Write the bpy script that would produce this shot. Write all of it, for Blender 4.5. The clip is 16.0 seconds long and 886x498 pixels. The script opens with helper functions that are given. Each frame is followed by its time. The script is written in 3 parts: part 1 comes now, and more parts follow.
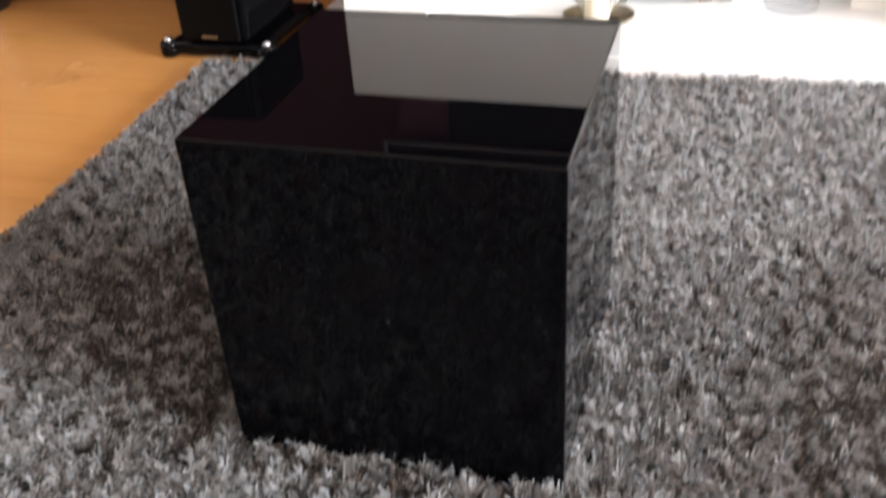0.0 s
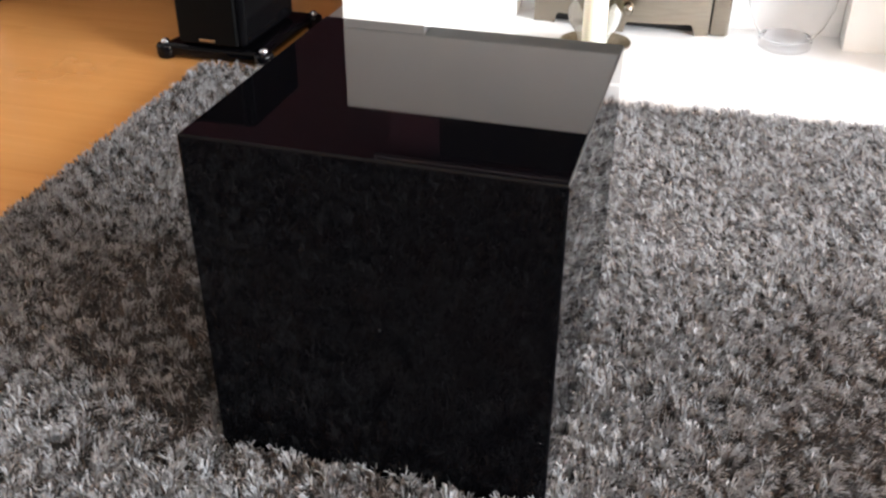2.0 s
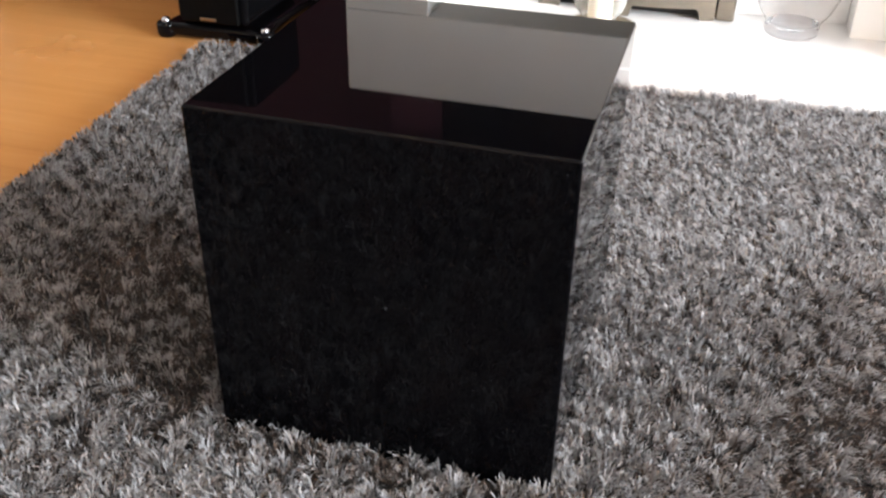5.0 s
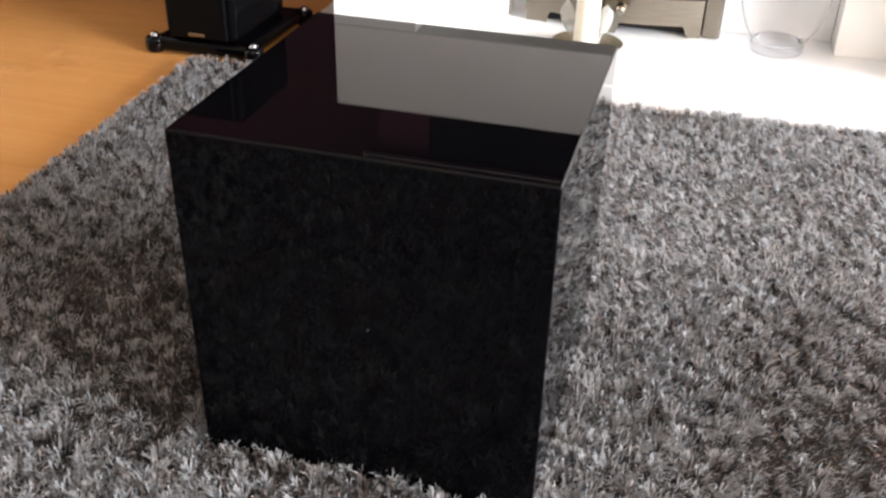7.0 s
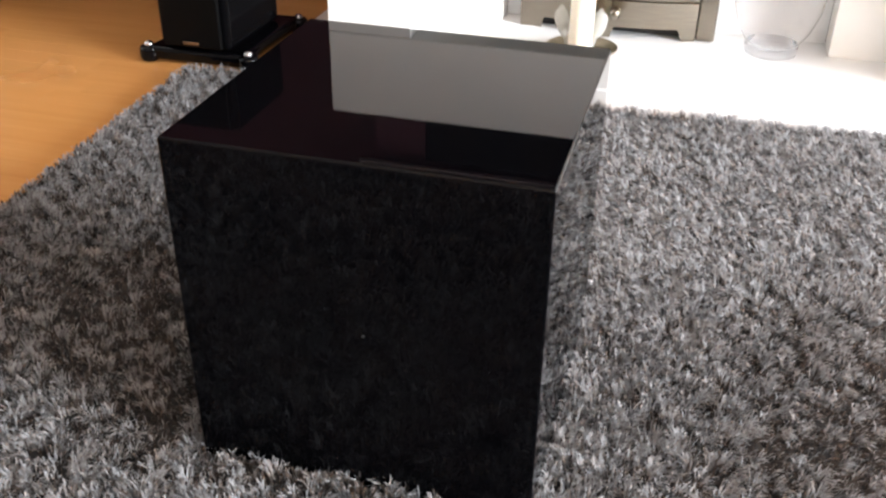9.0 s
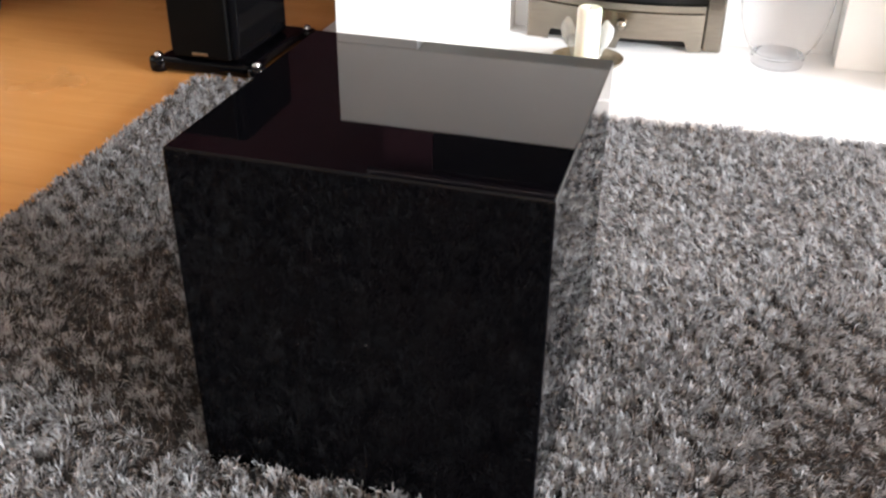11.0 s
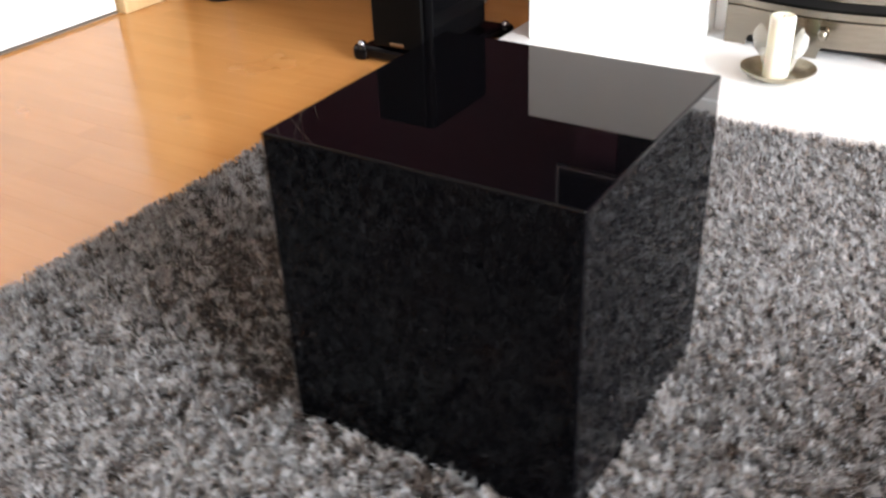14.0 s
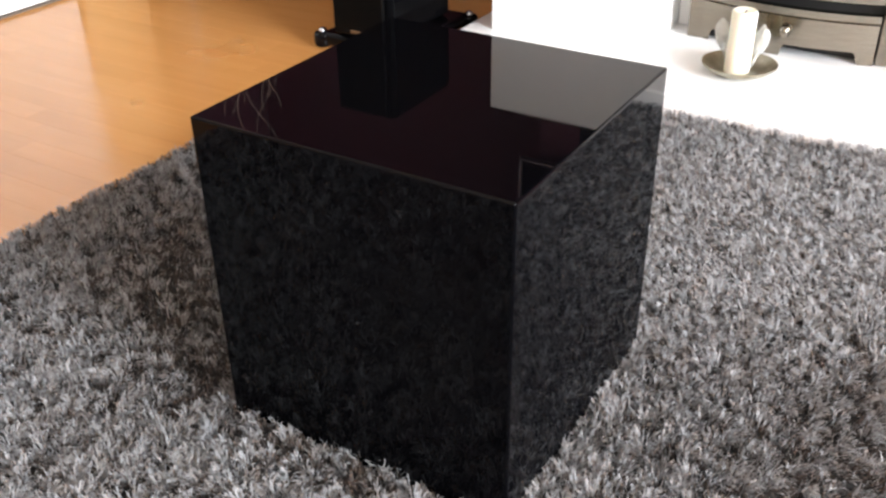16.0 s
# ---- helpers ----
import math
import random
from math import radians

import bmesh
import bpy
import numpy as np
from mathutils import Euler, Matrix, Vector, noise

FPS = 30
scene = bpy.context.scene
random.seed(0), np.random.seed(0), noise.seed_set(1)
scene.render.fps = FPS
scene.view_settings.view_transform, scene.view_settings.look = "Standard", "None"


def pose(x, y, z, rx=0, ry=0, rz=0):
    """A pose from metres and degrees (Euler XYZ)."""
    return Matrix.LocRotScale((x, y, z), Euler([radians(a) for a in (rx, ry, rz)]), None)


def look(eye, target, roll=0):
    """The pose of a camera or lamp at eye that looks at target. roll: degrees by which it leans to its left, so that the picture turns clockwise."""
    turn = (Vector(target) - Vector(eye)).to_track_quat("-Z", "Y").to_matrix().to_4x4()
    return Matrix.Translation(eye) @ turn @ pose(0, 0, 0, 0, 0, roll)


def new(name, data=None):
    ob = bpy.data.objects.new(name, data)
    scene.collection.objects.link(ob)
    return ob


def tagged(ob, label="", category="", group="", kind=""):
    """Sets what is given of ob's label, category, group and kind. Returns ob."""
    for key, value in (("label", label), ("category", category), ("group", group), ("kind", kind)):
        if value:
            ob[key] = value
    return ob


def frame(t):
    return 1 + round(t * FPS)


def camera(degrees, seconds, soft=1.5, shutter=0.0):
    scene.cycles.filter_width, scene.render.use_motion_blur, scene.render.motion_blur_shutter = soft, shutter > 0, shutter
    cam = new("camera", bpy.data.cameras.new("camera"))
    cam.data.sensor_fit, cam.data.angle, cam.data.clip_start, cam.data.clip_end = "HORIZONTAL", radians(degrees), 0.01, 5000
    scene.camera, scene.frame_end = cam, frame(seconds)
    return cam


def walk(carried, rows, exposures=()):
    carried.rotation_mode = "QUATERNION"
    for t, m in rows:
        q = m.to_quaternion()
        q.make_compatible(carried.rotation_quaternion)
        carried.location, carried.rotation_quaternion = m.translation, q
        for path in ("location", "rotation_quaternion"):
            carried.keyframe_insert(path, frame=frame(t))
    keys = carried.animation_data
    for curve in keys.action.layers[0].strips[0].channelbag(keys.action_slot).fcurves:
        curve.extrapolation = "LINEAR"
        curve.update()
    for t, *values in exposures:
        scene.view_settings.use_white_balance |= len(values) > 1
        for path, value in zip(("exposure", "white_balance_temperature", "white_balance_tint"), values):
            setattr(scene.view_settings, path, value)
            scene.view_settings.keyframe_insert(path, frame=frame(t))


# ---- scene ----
cam = camera(49.5, 16.0, soft=2.4, shutter=1.3)
PATH = [
    (0, (0.119, -0.737, 0.818), (-0.399, 0.867, -0.259), -4.0),
    (0.5, (0.107, -0.74, 0.824), (-0.382, 0.908, -0.199), -2.0),
    (1, (0.105, -0.744, 0.823), (-0.359, 0.897, -0.221), -1.1),
    (1.5, (0.102, -0.754, 0.824), (-0.366, 0.885, -0.222), -0.4),
    (2, (0.103, -0.75, 0.812), (-0.375, 0.889, -0.229), 0.1),
    (2.5, (0.101, -0.747, 0.8), (-0.353, 0.891, -0.253), -0.0),
    (3, (0.085, -0.753, 0.784), (-0.358, 0.882, -0.28), 0.2),
    (3.5, (0.089, -0.753, 0.785), (-0.369, 0.872, -0.288), 0.6),
    (4, (0.089, -0.746, 0.788), (-0.377, 0.877, -0.284), 0.8),
    (6.5, (0.093, -0.744, 0.802), (-0.368, 0.898, -0.243), 1.2),
    (7, (0.098, -0.741, 0.808), (-0.355, 0.904, -0.236), 1.3),
    (7.5, (0.099, -0.739, 0.811), (-0.348, 0.915, -0.222), 1.1),
    (8, (0.103, -0.738, 0.807), (-0.343, 0.92, -0.218), 1.1),
    (8.5, (0.103, -0.74, 0.807), (-0.346, 0.915, -0.222), 0.8),
    (9, (0.101, -0.738, 0.805), (-0.351, 0.914, -0.227), 0.7),
    (11.5, (0.113, -0.747, 0.813), (-0.365, 0.912, -0.197), 0.5),
    (12, (0.137, -0.751, 0.837), (-0.394, 0.896, -0.166), -0.0),
    (12.2, (0.17, -0.735, 0.844), (-0.447, 0.88, -0.16), -0.6),
    (12.5, (0.213, -0.726, 0.858), (-0.52, 0.847, -0.136), -0.7),
    (12.8, (0.24, -0.726, 0.854), (-0.577, 0.8, -0.148), -1.7),
    (13, (0.238, -0.726, 0.857), (-0.627, 0.776, -0.14), -2.5),
    (13.2, (0.223, -0.726, 0.85), (-0.635, 0.781, -0.147), -2.7),
    (13.5, (0.222, -0.734, 0.854), (-0.623, 0.776, -0.15), -3.3),
    (13.7, (0.255, -0.732, 0.852), (-0.635, 0.720, -0.156), -3.1),
    (13.8, (0.269, -0.731, 0.851), (-0.648, 0.723, -0.171), -3.0),
    (14, (0.305, -0.706, 0.839), (-0.634, 0.733, -0.184), -2.5),
    (14.2, (0.323, -0.695, 0.844), (-0.634, 0.731, -0.182), -2.3),
    (14.5, (0.327, -0.678, 0.836), (-0.635, 0.759, -0.169), -1.9),
    (15, (0.329, -0.669, 0.827), (-0.624, 0.765, -0.191), -1.9),
    (15.5, (0.33, -0.66, 0.82), (-0.587, 0.782, -0.218), -1.3),
    (16, (0.331, -0.662, 0.823), (-0.563, 0.794, -0.215), -0.8),
]
# the clip's camera turns a little bluer while it swings round
TINT = [(0, 0, 6500, 10), (11.8, 0, 6500, 10), (12.3, 0, 6300, 10), (12.6, 0, 6300, 10), (13.2, 0, 6440, 10), (14.5, 0, 6500, 10), (16, 0, 6500, 10)]
walk(cam, [(t, look(eye, target, roll)) for t, eye, target, roll in PATH], TINT)

# ---- world, window light, exposure ----
world = bpy.data.worlds.new("sky")
scene.world = world
world.use_nodes = True
wn = world.node_tree.nodes
sky = wn.new("ShaderNodeTexSky")
sky.sky_type, sky.sun_disc = "NISHITA", False
sky.sun_elevation, sky.sun_rotation = radians(35), radians(60)
world.node_tree.links.new(sky.outputs[0], wn["Background"].inputs[0])
wn["Background"].inputs[1].default_value = 0.12

X0, X1, Y0, Y1, CEIL = -2.08, 4.7, -2.9, 1.962, 2.4
WINDOW_Y, WINDOW_W, WINDOW_Z, WINDOW_H = -0.60, 2.7, 1.50, 1.50
lamp = bpy.data.lights.new("window_daylight", "AREA")
lamp.shape, lamp.size, lamp.size_y = "RECTANGLE", WINDOW_W - 0.12, WINDOW_H - 0.12
lamp.energy, lamp.color = 775, (0.90, 0.97, 1.055)
lamp_ob = new("window_daylight", lamp)
lamp_ob.matrix_world = look((X1 + 0.06, WINDOW_Y, WINDOW_Z), (-2.0, WINDOW_Y, WINDOW_Z - 0.4))


# ---- helpers ----
def part(name, bm, material, parent=None, label="", smooth=0.0):
    """One mesh object from a bmesh, under parent. smooth: the angle in degrees below which edges are shaded smooth."""
    mesh = bpy.data.meshes.new(name)
    bmesh.ops.recalc_face_normals(bm, faces=bm.faces[:])
    if smooth:
        for f in bm.faces:
            f.smooth = True
        for e in bm.edges:
            e.smooth = len(e.link_faces) == 2 and e.calc_face_angle(0) < radians(smooth)
    bm.to_mesh(mesh)
    bm.free()
    mesh.materials.append(material)
    ob = new(name, mesh)
    if parent:
        ob.parent = parent
    if label:
        ob["label"] = label
    if smooth:
        ob.modifiers.new("even_normals", "WEIGHTED_NORMAL").keep_sharp = True
    return ob


def thing(name, label, category, at=(0, 0, 0), group="", kind=""):
    ob = new(name)
    ob.location = at
    ob.empty_display_size = 0.05
    return tagged(ob, label, category, group, kind)


def box(x0, x1, y0, y1, z0, z1, bevel=0.0, segments=2, bm=None):
    bm = bm or bmesh.new()
    made = bmesh.ops.create_cube(bm, size=1, matrix=Matrix.LocRotScale(
        ((x0 + x1) / 2, (y0 + y1) / 2, (z0 + z1) / 2), None, (x1 - x0, y1 - y0, z1 - z0)))
    if bevel:
        edges = {e for v in made["verts"] for e in v.link_edges}
        bmesh.ops.bevel(bm, geom=list(edges), offset=bevel, segments=segments, profile=0.5, affect="EDGES")
    return bm


def lathe(profile, steps=48, bm=None, at=(0, 0, 0), wobble=0.0, caps=True):
    """A turned body from (radius, height) pairs."""
    bm = bm or bmesh.new()
    rings = []
    for k, (r, z) in enumerate(profile):
        ring = []
        for i in range(steps):
            a = 2 * math.pi * i / steps
            q = r * (1 + wobble * noise.noise((math.cos(a) * 2, math.sin(a) * 2, z * 18)))
            ring.append(bm.verts.new((at[0] + q * math.cos(a), at[1] + q * math.sin(a), at[2] + z)))
        rings.append(ring)
    for a, b in zip(rings, rings[1:]):
        for i in range(steps):
            bm.faces.new((a[i], a[(i + 1) % steps], b[(i + 1) % steps], b[i]))
    for ring, rz in ((rings[0], profile[0]), (rings[-1], profile[-1])):
        if caps and rz[0] > 1e-4:
            bm.faces.new(ring)
    bmesh.ops.remove_doubles(bm, verts=bm.verts[:], dist=1e-6)
    return bm


def tube(points, radius, sides=8, bm=None, taper=1.0):
    """A round bar along points."""
    bm = bm or bmesh.new()
    pts = [Vector(p) for p in points]
    rings = []
    for i, p in enumerate(pts):
        d = (pts[min(i + 1, len(pts) - 1)] - pts[max(i - 1, 0)]).normalized()
        u = d.orthogonal().normalized() if not rings else (u - d * u.dot(d)).normalized()
        v = d.cross(u)
        r = radius * (1 + (taper - 1) * i / (len(pts) - 1))
        rings.append([bm.verts.new(p + r * (math.cos(a) * u + math.sin(a) * v))
                      for a in (2 * math.pi * k / sides for k in range(sides))])
    for a, b in zip(rings, rings[1:]):
        for k in range(sides):
            bm.faces.new((a[k], a[(k + 1) % sides], b[(k + 1) % sides], b[k]))
    bm.faces.new(rings[0])
    bm.faces.new(rings[-1])
    return bm


# ---- materials ----
def material(name, colour, rough=0.5, metal=0.0, ior=1.5, coat=0.0):
    m = bpy.data.materials.new(name)
    m.use_nodes = True
    b = m.node_tree.nodes["Principled BSDF"]
    b.inputs["Base Color"].default_value = (*colour, 1)
    b.inputs["Roughness"].default_value = rough
    b.inputs["Metallic"].default_value = metal
    b.inputs["IOR"].default_value = ior
    b.inputs["Coat Weight"].default_value = coat
    return m, m.node_tree.nodes, m.node_tree.links, b


def coords(n, l, scale, kind="Object"):
    c, mp = n.new("ShaderNodeTexCoord"), n.new("ShaderNodeMapping")
    mp.inputs["Scale"].default_value = scale
    l.new(c.outputs[kind], mp.inputs[0])
    return mp.outputs[0]


def noisy(n, l, vector, scale, detail=4.0, rough=0.55):
    t = n.new("ShaderNodeTexNoise")
    t.inputs["Scale"].default_value, t.inputs["Detail"].default_value, t.inputs["Roughness"].default_value = scale, detail, rough
    l.new(vector, t.inputs["Vector"])
    return t.outputs["Fac"]


def ramp(n, l, fac, stops):
    r = n.new("ShaderNodeValToRGB")
    while len(r.color_ramp.elements) < len(stops):
        r.color_ramp.elements.new(0.5)
    for e, (pos, c) in zip(r.color_ramp.elements, stops):
        e.position, e.color = pos, (*c, 1)
    l.new(fac, r.inputs[0])
    return r.outputs[0]


def bump(n, l, height, strength, distance, bsdf):
    b = n.new("ShaderNodeBump")
    b.inputs["Strength"].default_value, b.inputs["Distance"].default_value = strength, distance
    l.new(height, b.inputs["Height"])
    l.new(b.outputs[0], bsdf.inputs["Normal"])


def grey(v):
    return (v, v, v)


def plaster(name, dark, light):
    m, n, l, b = material(name, light, 0.75)
    v = coords(n, l, (1, 1, 1))
    l.new(ramp(n, l, noisy(n, l, v, 3.0), [(0.3, dark), (0.7, light)]), b.inputs["Base Color"])
    bump(n, l, noisy(n, l, v, 220.0), 0.15, 0.002, b)
    return m


def white_gloss(name, light, rough):
    m, n, l, b = material(name, light, rough)
    v = coords(n, l, (1, 1, 1))
    l.new(ramp(n, l, noisy(n, l, v, 5.0), [(0.25, tuple(c * 0.95 for c in light)), (0.75, light)]), b.inputs["Base Color"])
    l.new(ramp(n, l, noisy(n, l, v, 14.0), [(0.3, grey(rough * 0.8)), (0.7, grey(rough * 1.25))]), b.inputs["Roughness"])
    return m


BURGUNDY = plaster("burgundy_paint", (0.062, 0.010, 0.021), (0.078, 0.013, 0.027))
TAN = plaster("tan_paint", (0.15, 0.13, 0.10), (0.19, 0.165, 0.13))
CREAM = plaster("cream_paint", (0.70, 0.68, 0.63), (0.76, 0.73, 0.68))
CEILING = plaster("ceiling_paint", (0.78, 0.78, 0.77), (0.82, 0.82, 0.80))
SURROUND = white_gloss("white_lacquered_surround", (0.90, 0.885, 0.855), 0.35)
HEARTH = white_gloss("white_polished_hearth", (0.91, 0.91, 0.90), 0.18)
PANEL = white_gloss("white_back_panel", (0.92, 0.92, 0.91), 0.3)
DOOR = white_gloss("white_door_paint", (0.86, 0.86, 0.85), 0.3)


def make_lacquer():
    m, n, l, b = material("black_piano_lacquer", (0.0017, 0.0016, 0.0021), 0.02, ior=1.25)
    v = coords(n, l, (1, 1, 1))
    l.new(ramp(n, l, noisy(n, l, v, 9.0), [(0.35, grey(0.015)), (0.75, grey(0.035))]), b.inputs["Roughness"])
    return m


def make_satin_black():
    m, n, l, b = material("satin_black_vinyl", (0.002, 0.0019, 0.0019), 0.5, ior=1.15)
    v = coords(n, l, (1, 1, 1))
    l.new(ramp(n, l, noisy(n, l, v, 30.0), [(0.3, grey(0.42)), (0.7, grey(0.6))]), b.inputs["Roughness"])
    bump(n, l, noisy(n, l, v, 500.0), 0.1, 0.001, b)
    return m


def make_steel():
    m, n, l, b = material("brushed_steel", (0.34, 0.315, 0.28), 0.3, 1.0)
    v = coords(n, l, (6, 6, 90))
    f = noisy(n, l, v, 3.0)
    l.new(ramp(n, l, f, [(0.3, (0.228, 0.203, 0.168)), (0.7, (0.288, 0.257, 0.212))]), b.inputs["Base Color"])
    l.new(ramp(n, l, f, [(0.3, grey(0.16)), (0.7, grey(0.25))]), b.inputs["Roughness"])
    return m


def make_bronze():
    m, n, l, b = material("tarnished_brass", (0.35, 0.29, 0.19), 0.35, 1.0)
    v = coords(n, l, (1, 1, 1))
    f = noisy(n, l, v, 40.0)
    l.new(ramp(n, l, f, [(0.3, (0.34, 0.30, 0.22)), (0.7, (0.55, 0.50, 0.39))]), b.inputs["Base Color"])
    l.new(ramp(n, l, f, [(0.3, grey(0.45)), (0.7, grey(0.28))]), b.inputs["Roughness"])
    return m


def make_wood(name, dark, mid, light, rough, long_axis=0):
    m, n, l, b = material(name, mid, rough)
    info = n.new("ShaderNodeObjectInfo")
    c = n.new("ShaderNodeTexCoord")
    off = n.new("ShaderNodeVectorMath")
    off.operation = "MULTIPLY_ADD"
    off.inputs[1].default_value = (1, 1, 1)
    comb = n.new("ShaderNodeCombineXYZ")
    mul = n.new("ShaderNodeMath")
    mul.operation = "MULTIPLY"
    mul.inputs[1].default_value = 37.0
    l.new(info.outputs["Random"], mul.inputs[0])
    for i in range(3):
        l.new(mul.outputs[0], comb.inputs[i])
    l.new(c.outputs["Object"], off.inputs[0])
    l.new(comb.outputs[0], off.inputs[2])
    stretch = n.new("ShaderNodeVectorMath")
    stretch.operation = "MULTIPLY"
    s = [7.0, 7.0, 7.0]
    s[long_axis] = 0.8
    stretch.inputs[1].default_value = s
    l.new(off.outputs[0], stretch.inputs[0])
    grain = noisy(n, l, stretch.outputs[0], 2.2, 6.0, 0.62)
    fine = n.new("ShaderNodeVectorMath")
    fine.operation = "MULTIPLY"
    s2 = [160.0, 160.0, 160.0]
    s2[long_axis] = 4.0
    fine.inputs[1].default_value = s2
    l.new(off.outputs[0], fine.inputs[0])
    pores = noisy(n, l, fine.outputs[0], 1.5, 3.0)
    mixed = n.new("ShaderNodeMath")
    mixed.operation = "MULTIPLY_ADD"
    mixed.inputs[1].default_value = 0.14
    l.new(pores, mixed.inputs[0])
    l.new(grain, mixed.inputs[2])
    colour = ramp(n, l, mixed.outputs[0], [(0.36, dark), (0.56, mid), (0.76, light)])
    tone = n.new("ShaderNodeHueSaturation")
    value = n.new("ShaderNodeMapRange")
    value.inputs["To Min"].default_value, value.inputs["To Max"].default_value = 0.97, 1.035
    l.new(info.outputs["Random"], value.inputs["Value"])
    l.new(value.outputs[0], tone.inputs["Value"])
    l.new(colour, tone.inputs["Color"])
    l.new(tone.outputs[0], b.inputs["Base Color"])
    geo = n.new("ShaderNodeNewGeometry")
    wear = noisy(n, l, geo.outputs["Position"], 3.2, 3.0)
    l.new(ramp(n, l, wear, [(0.3, grey(rough * 0.65)), (0.7, grey(rough * 1.5))]), b.inputs["Roughness"])
    bump(n, l, pores, 0.06, 0.0006, b)
    return m


def make_yarn(name, dark, mid, light):
    m, n, l, b = material(name, mid, 0.9)
    geo = n.new("ShaderNodeNewGeometry")
    c = ramp(n, l, geo.outputs["Random Per Island"], [(0.0, dark), (0.6, mid), (1.0, light)])
    v = coords(n, l, (1, 1, 1))
    tufts = ramp(n, l, noisy(n, l, v, 75.0, 2.0), [(0.32, (0.72, 0.69, 0.68)), (0.62, (1.0, 1.0, 1.0))])
    patch = ramp(n, l, noisy(n, l, v, 4.5), [(0.3, (0.90, 0.88, 0.88)), (0.7, (1.0, 1.0, 1.0))])
    m0 = n.new("ShaderNodeMix")
    m0.data_type, m0.blend_type = "RGBA", "MULTIPLY"
    m0.inputs[0].default_value = 1.0
    l.new(tufts, m0.inputs[6])
    l.new(patch, m0.inputs[7])
    patch = m0.outputs[2]
    mx = n.new("ShaderNodeMix")
    mx.data_type, mx.blend_type = "RGBA", "MULTIPLY"
    mx.inputs[0].default_value = 1.0
    l.new(c, mx.inputs[6])
    l.new(patch, mx.inputs[7])
    l.new(mx.outputs[2], b.inputs["Base Color"])
    thin = n.new("ShaderNodeBsdfTranslucent")
    l.new(mx.outputs[2], thin.inputs[0])
    both = n.new("ShaderNodeMixShader")
    both.inputs[0].default_value = 0.16
    l.new(b.outputs[0], both.inputs[1])
    l.new(thin.outputs[0], both.inputs[2])
    l.new(both.outputs[0], n["Material Output"].inputs[0])
    return m


def make_wax():
    m, n, l, b = material("ivory_wax", (0.86, 0.81, 0.67), 0.45)
    b.inputs["Subsurface Weight"].default_value = 0.35
    b.inputs["Subsurface Radius"].default_value = (0.02, 0.012, 0.006)
    b.inputs["Subsurface Scale"].default_value = 0.5
    v = coords(n, l, (1, 1, 1))
    bump(n, l, noisy(n, l, v, 60.0), 0.2, 0.002, b)
    return m


def make_glass(name, rough, tint, ior=1.48):
    m, n, l, b = material(name, tint, rough, ior=ior)
    b.inputs["Transmission Weight"].default_value = 1.0 if rough < 0.1 else 0.8
    return m


LACQUER, SATIN, STEEL, BRONZE, WAX = make_lacquer(), make_satin_black(), make_steel(), make_bronze(), make_wax()
YARN = make_yarn("grey_shag_yarn", (0.305, 0.302, 0.304), (0.372, 0.369, 0.371), (0.440, 0.438, 0.440))
# this brown puts the shade between tufts and round the subwoofer into colour
BROWN_SHADE_YARN = make_yarn("brown_shade_yarn", (0.045, 0.034, 0.028), (0.078, 0.060, 0.051), (0.12, 0.097, 0.085))
OAK_FLOOR = make_wood("honey_oak_laminate", (0.525, 0.240, 0.072), (0.567, 0.267, 0.083), (0.602, 0.293, 0.096), 0.195)
OAK_TRIM = make_wood("pale_oak_trim", (0.50, 0.33, 0.15), (0.60, 0.42, 0.21), (0.68, 0.50, 0.28), 0.4, 2)
CLEAR = make_glass("clear_glass", 0.0, (0.995, 0.992, 0.995), 1.12)
THICK_GLASS = make_glass("thick_glass", 0.0, (0.90, 0.885, 0.895), 1.3)
FROSTED = make_glass("frosted_glass", 0.22, (0.97, 0.97, 0.955), 1.16)
CHROME = material("chrome", (0.50, 0.50, 0.52), 0.14, 1.0)[0]
SOOT = material("matt_black_metal", (0.012, 0.011, 0.011), 0.6)[0]
BACKING = material("dark_rug_backing", (0.03, 0.027, 0.025), 0.95)[0]
SCREEN = material("dark_screen", (0.0012, 0.0012, 0.0012), 0.2, ior=1.08)[0]
BEZEL = material("silver_bezel", (0.30, 0.25, 0.26), 0.35, 0.6)[0]
CABLE = material("clear_cable_sheath", (0.86, 0.80, 0.70), 0.25)[0]
TWIG = material("bleached_willow", (0.55, 0.42, 0.33), 0.7)[0]
POT = material("black_ceramic", (0.010, 0.009, 0.009), 0.35)[0]
TOWER_BLACK = material("gloss_black_vinyl", (0.0022, 0.0021, 0.0024), 0.07, ior=1.11)[0]
LED = material("dim_indicator_lens", (0.03, 0.03, 0.032), 0.15)[0]
BADGE = material("brushed_gold_badge", (0.28, 0.22, 0.15), 0.35, 1.0)[0]
SILL = material("worn_threshold_strip", (0.20, 0.16, 0.12), 0.5)[0]
GAP = material("floor_underlay", (0.05, 0.03, 0.02), 0.9)[0]

# ---- structure ----
BREAST_X, BREAST_Y = 0.79, 1.57

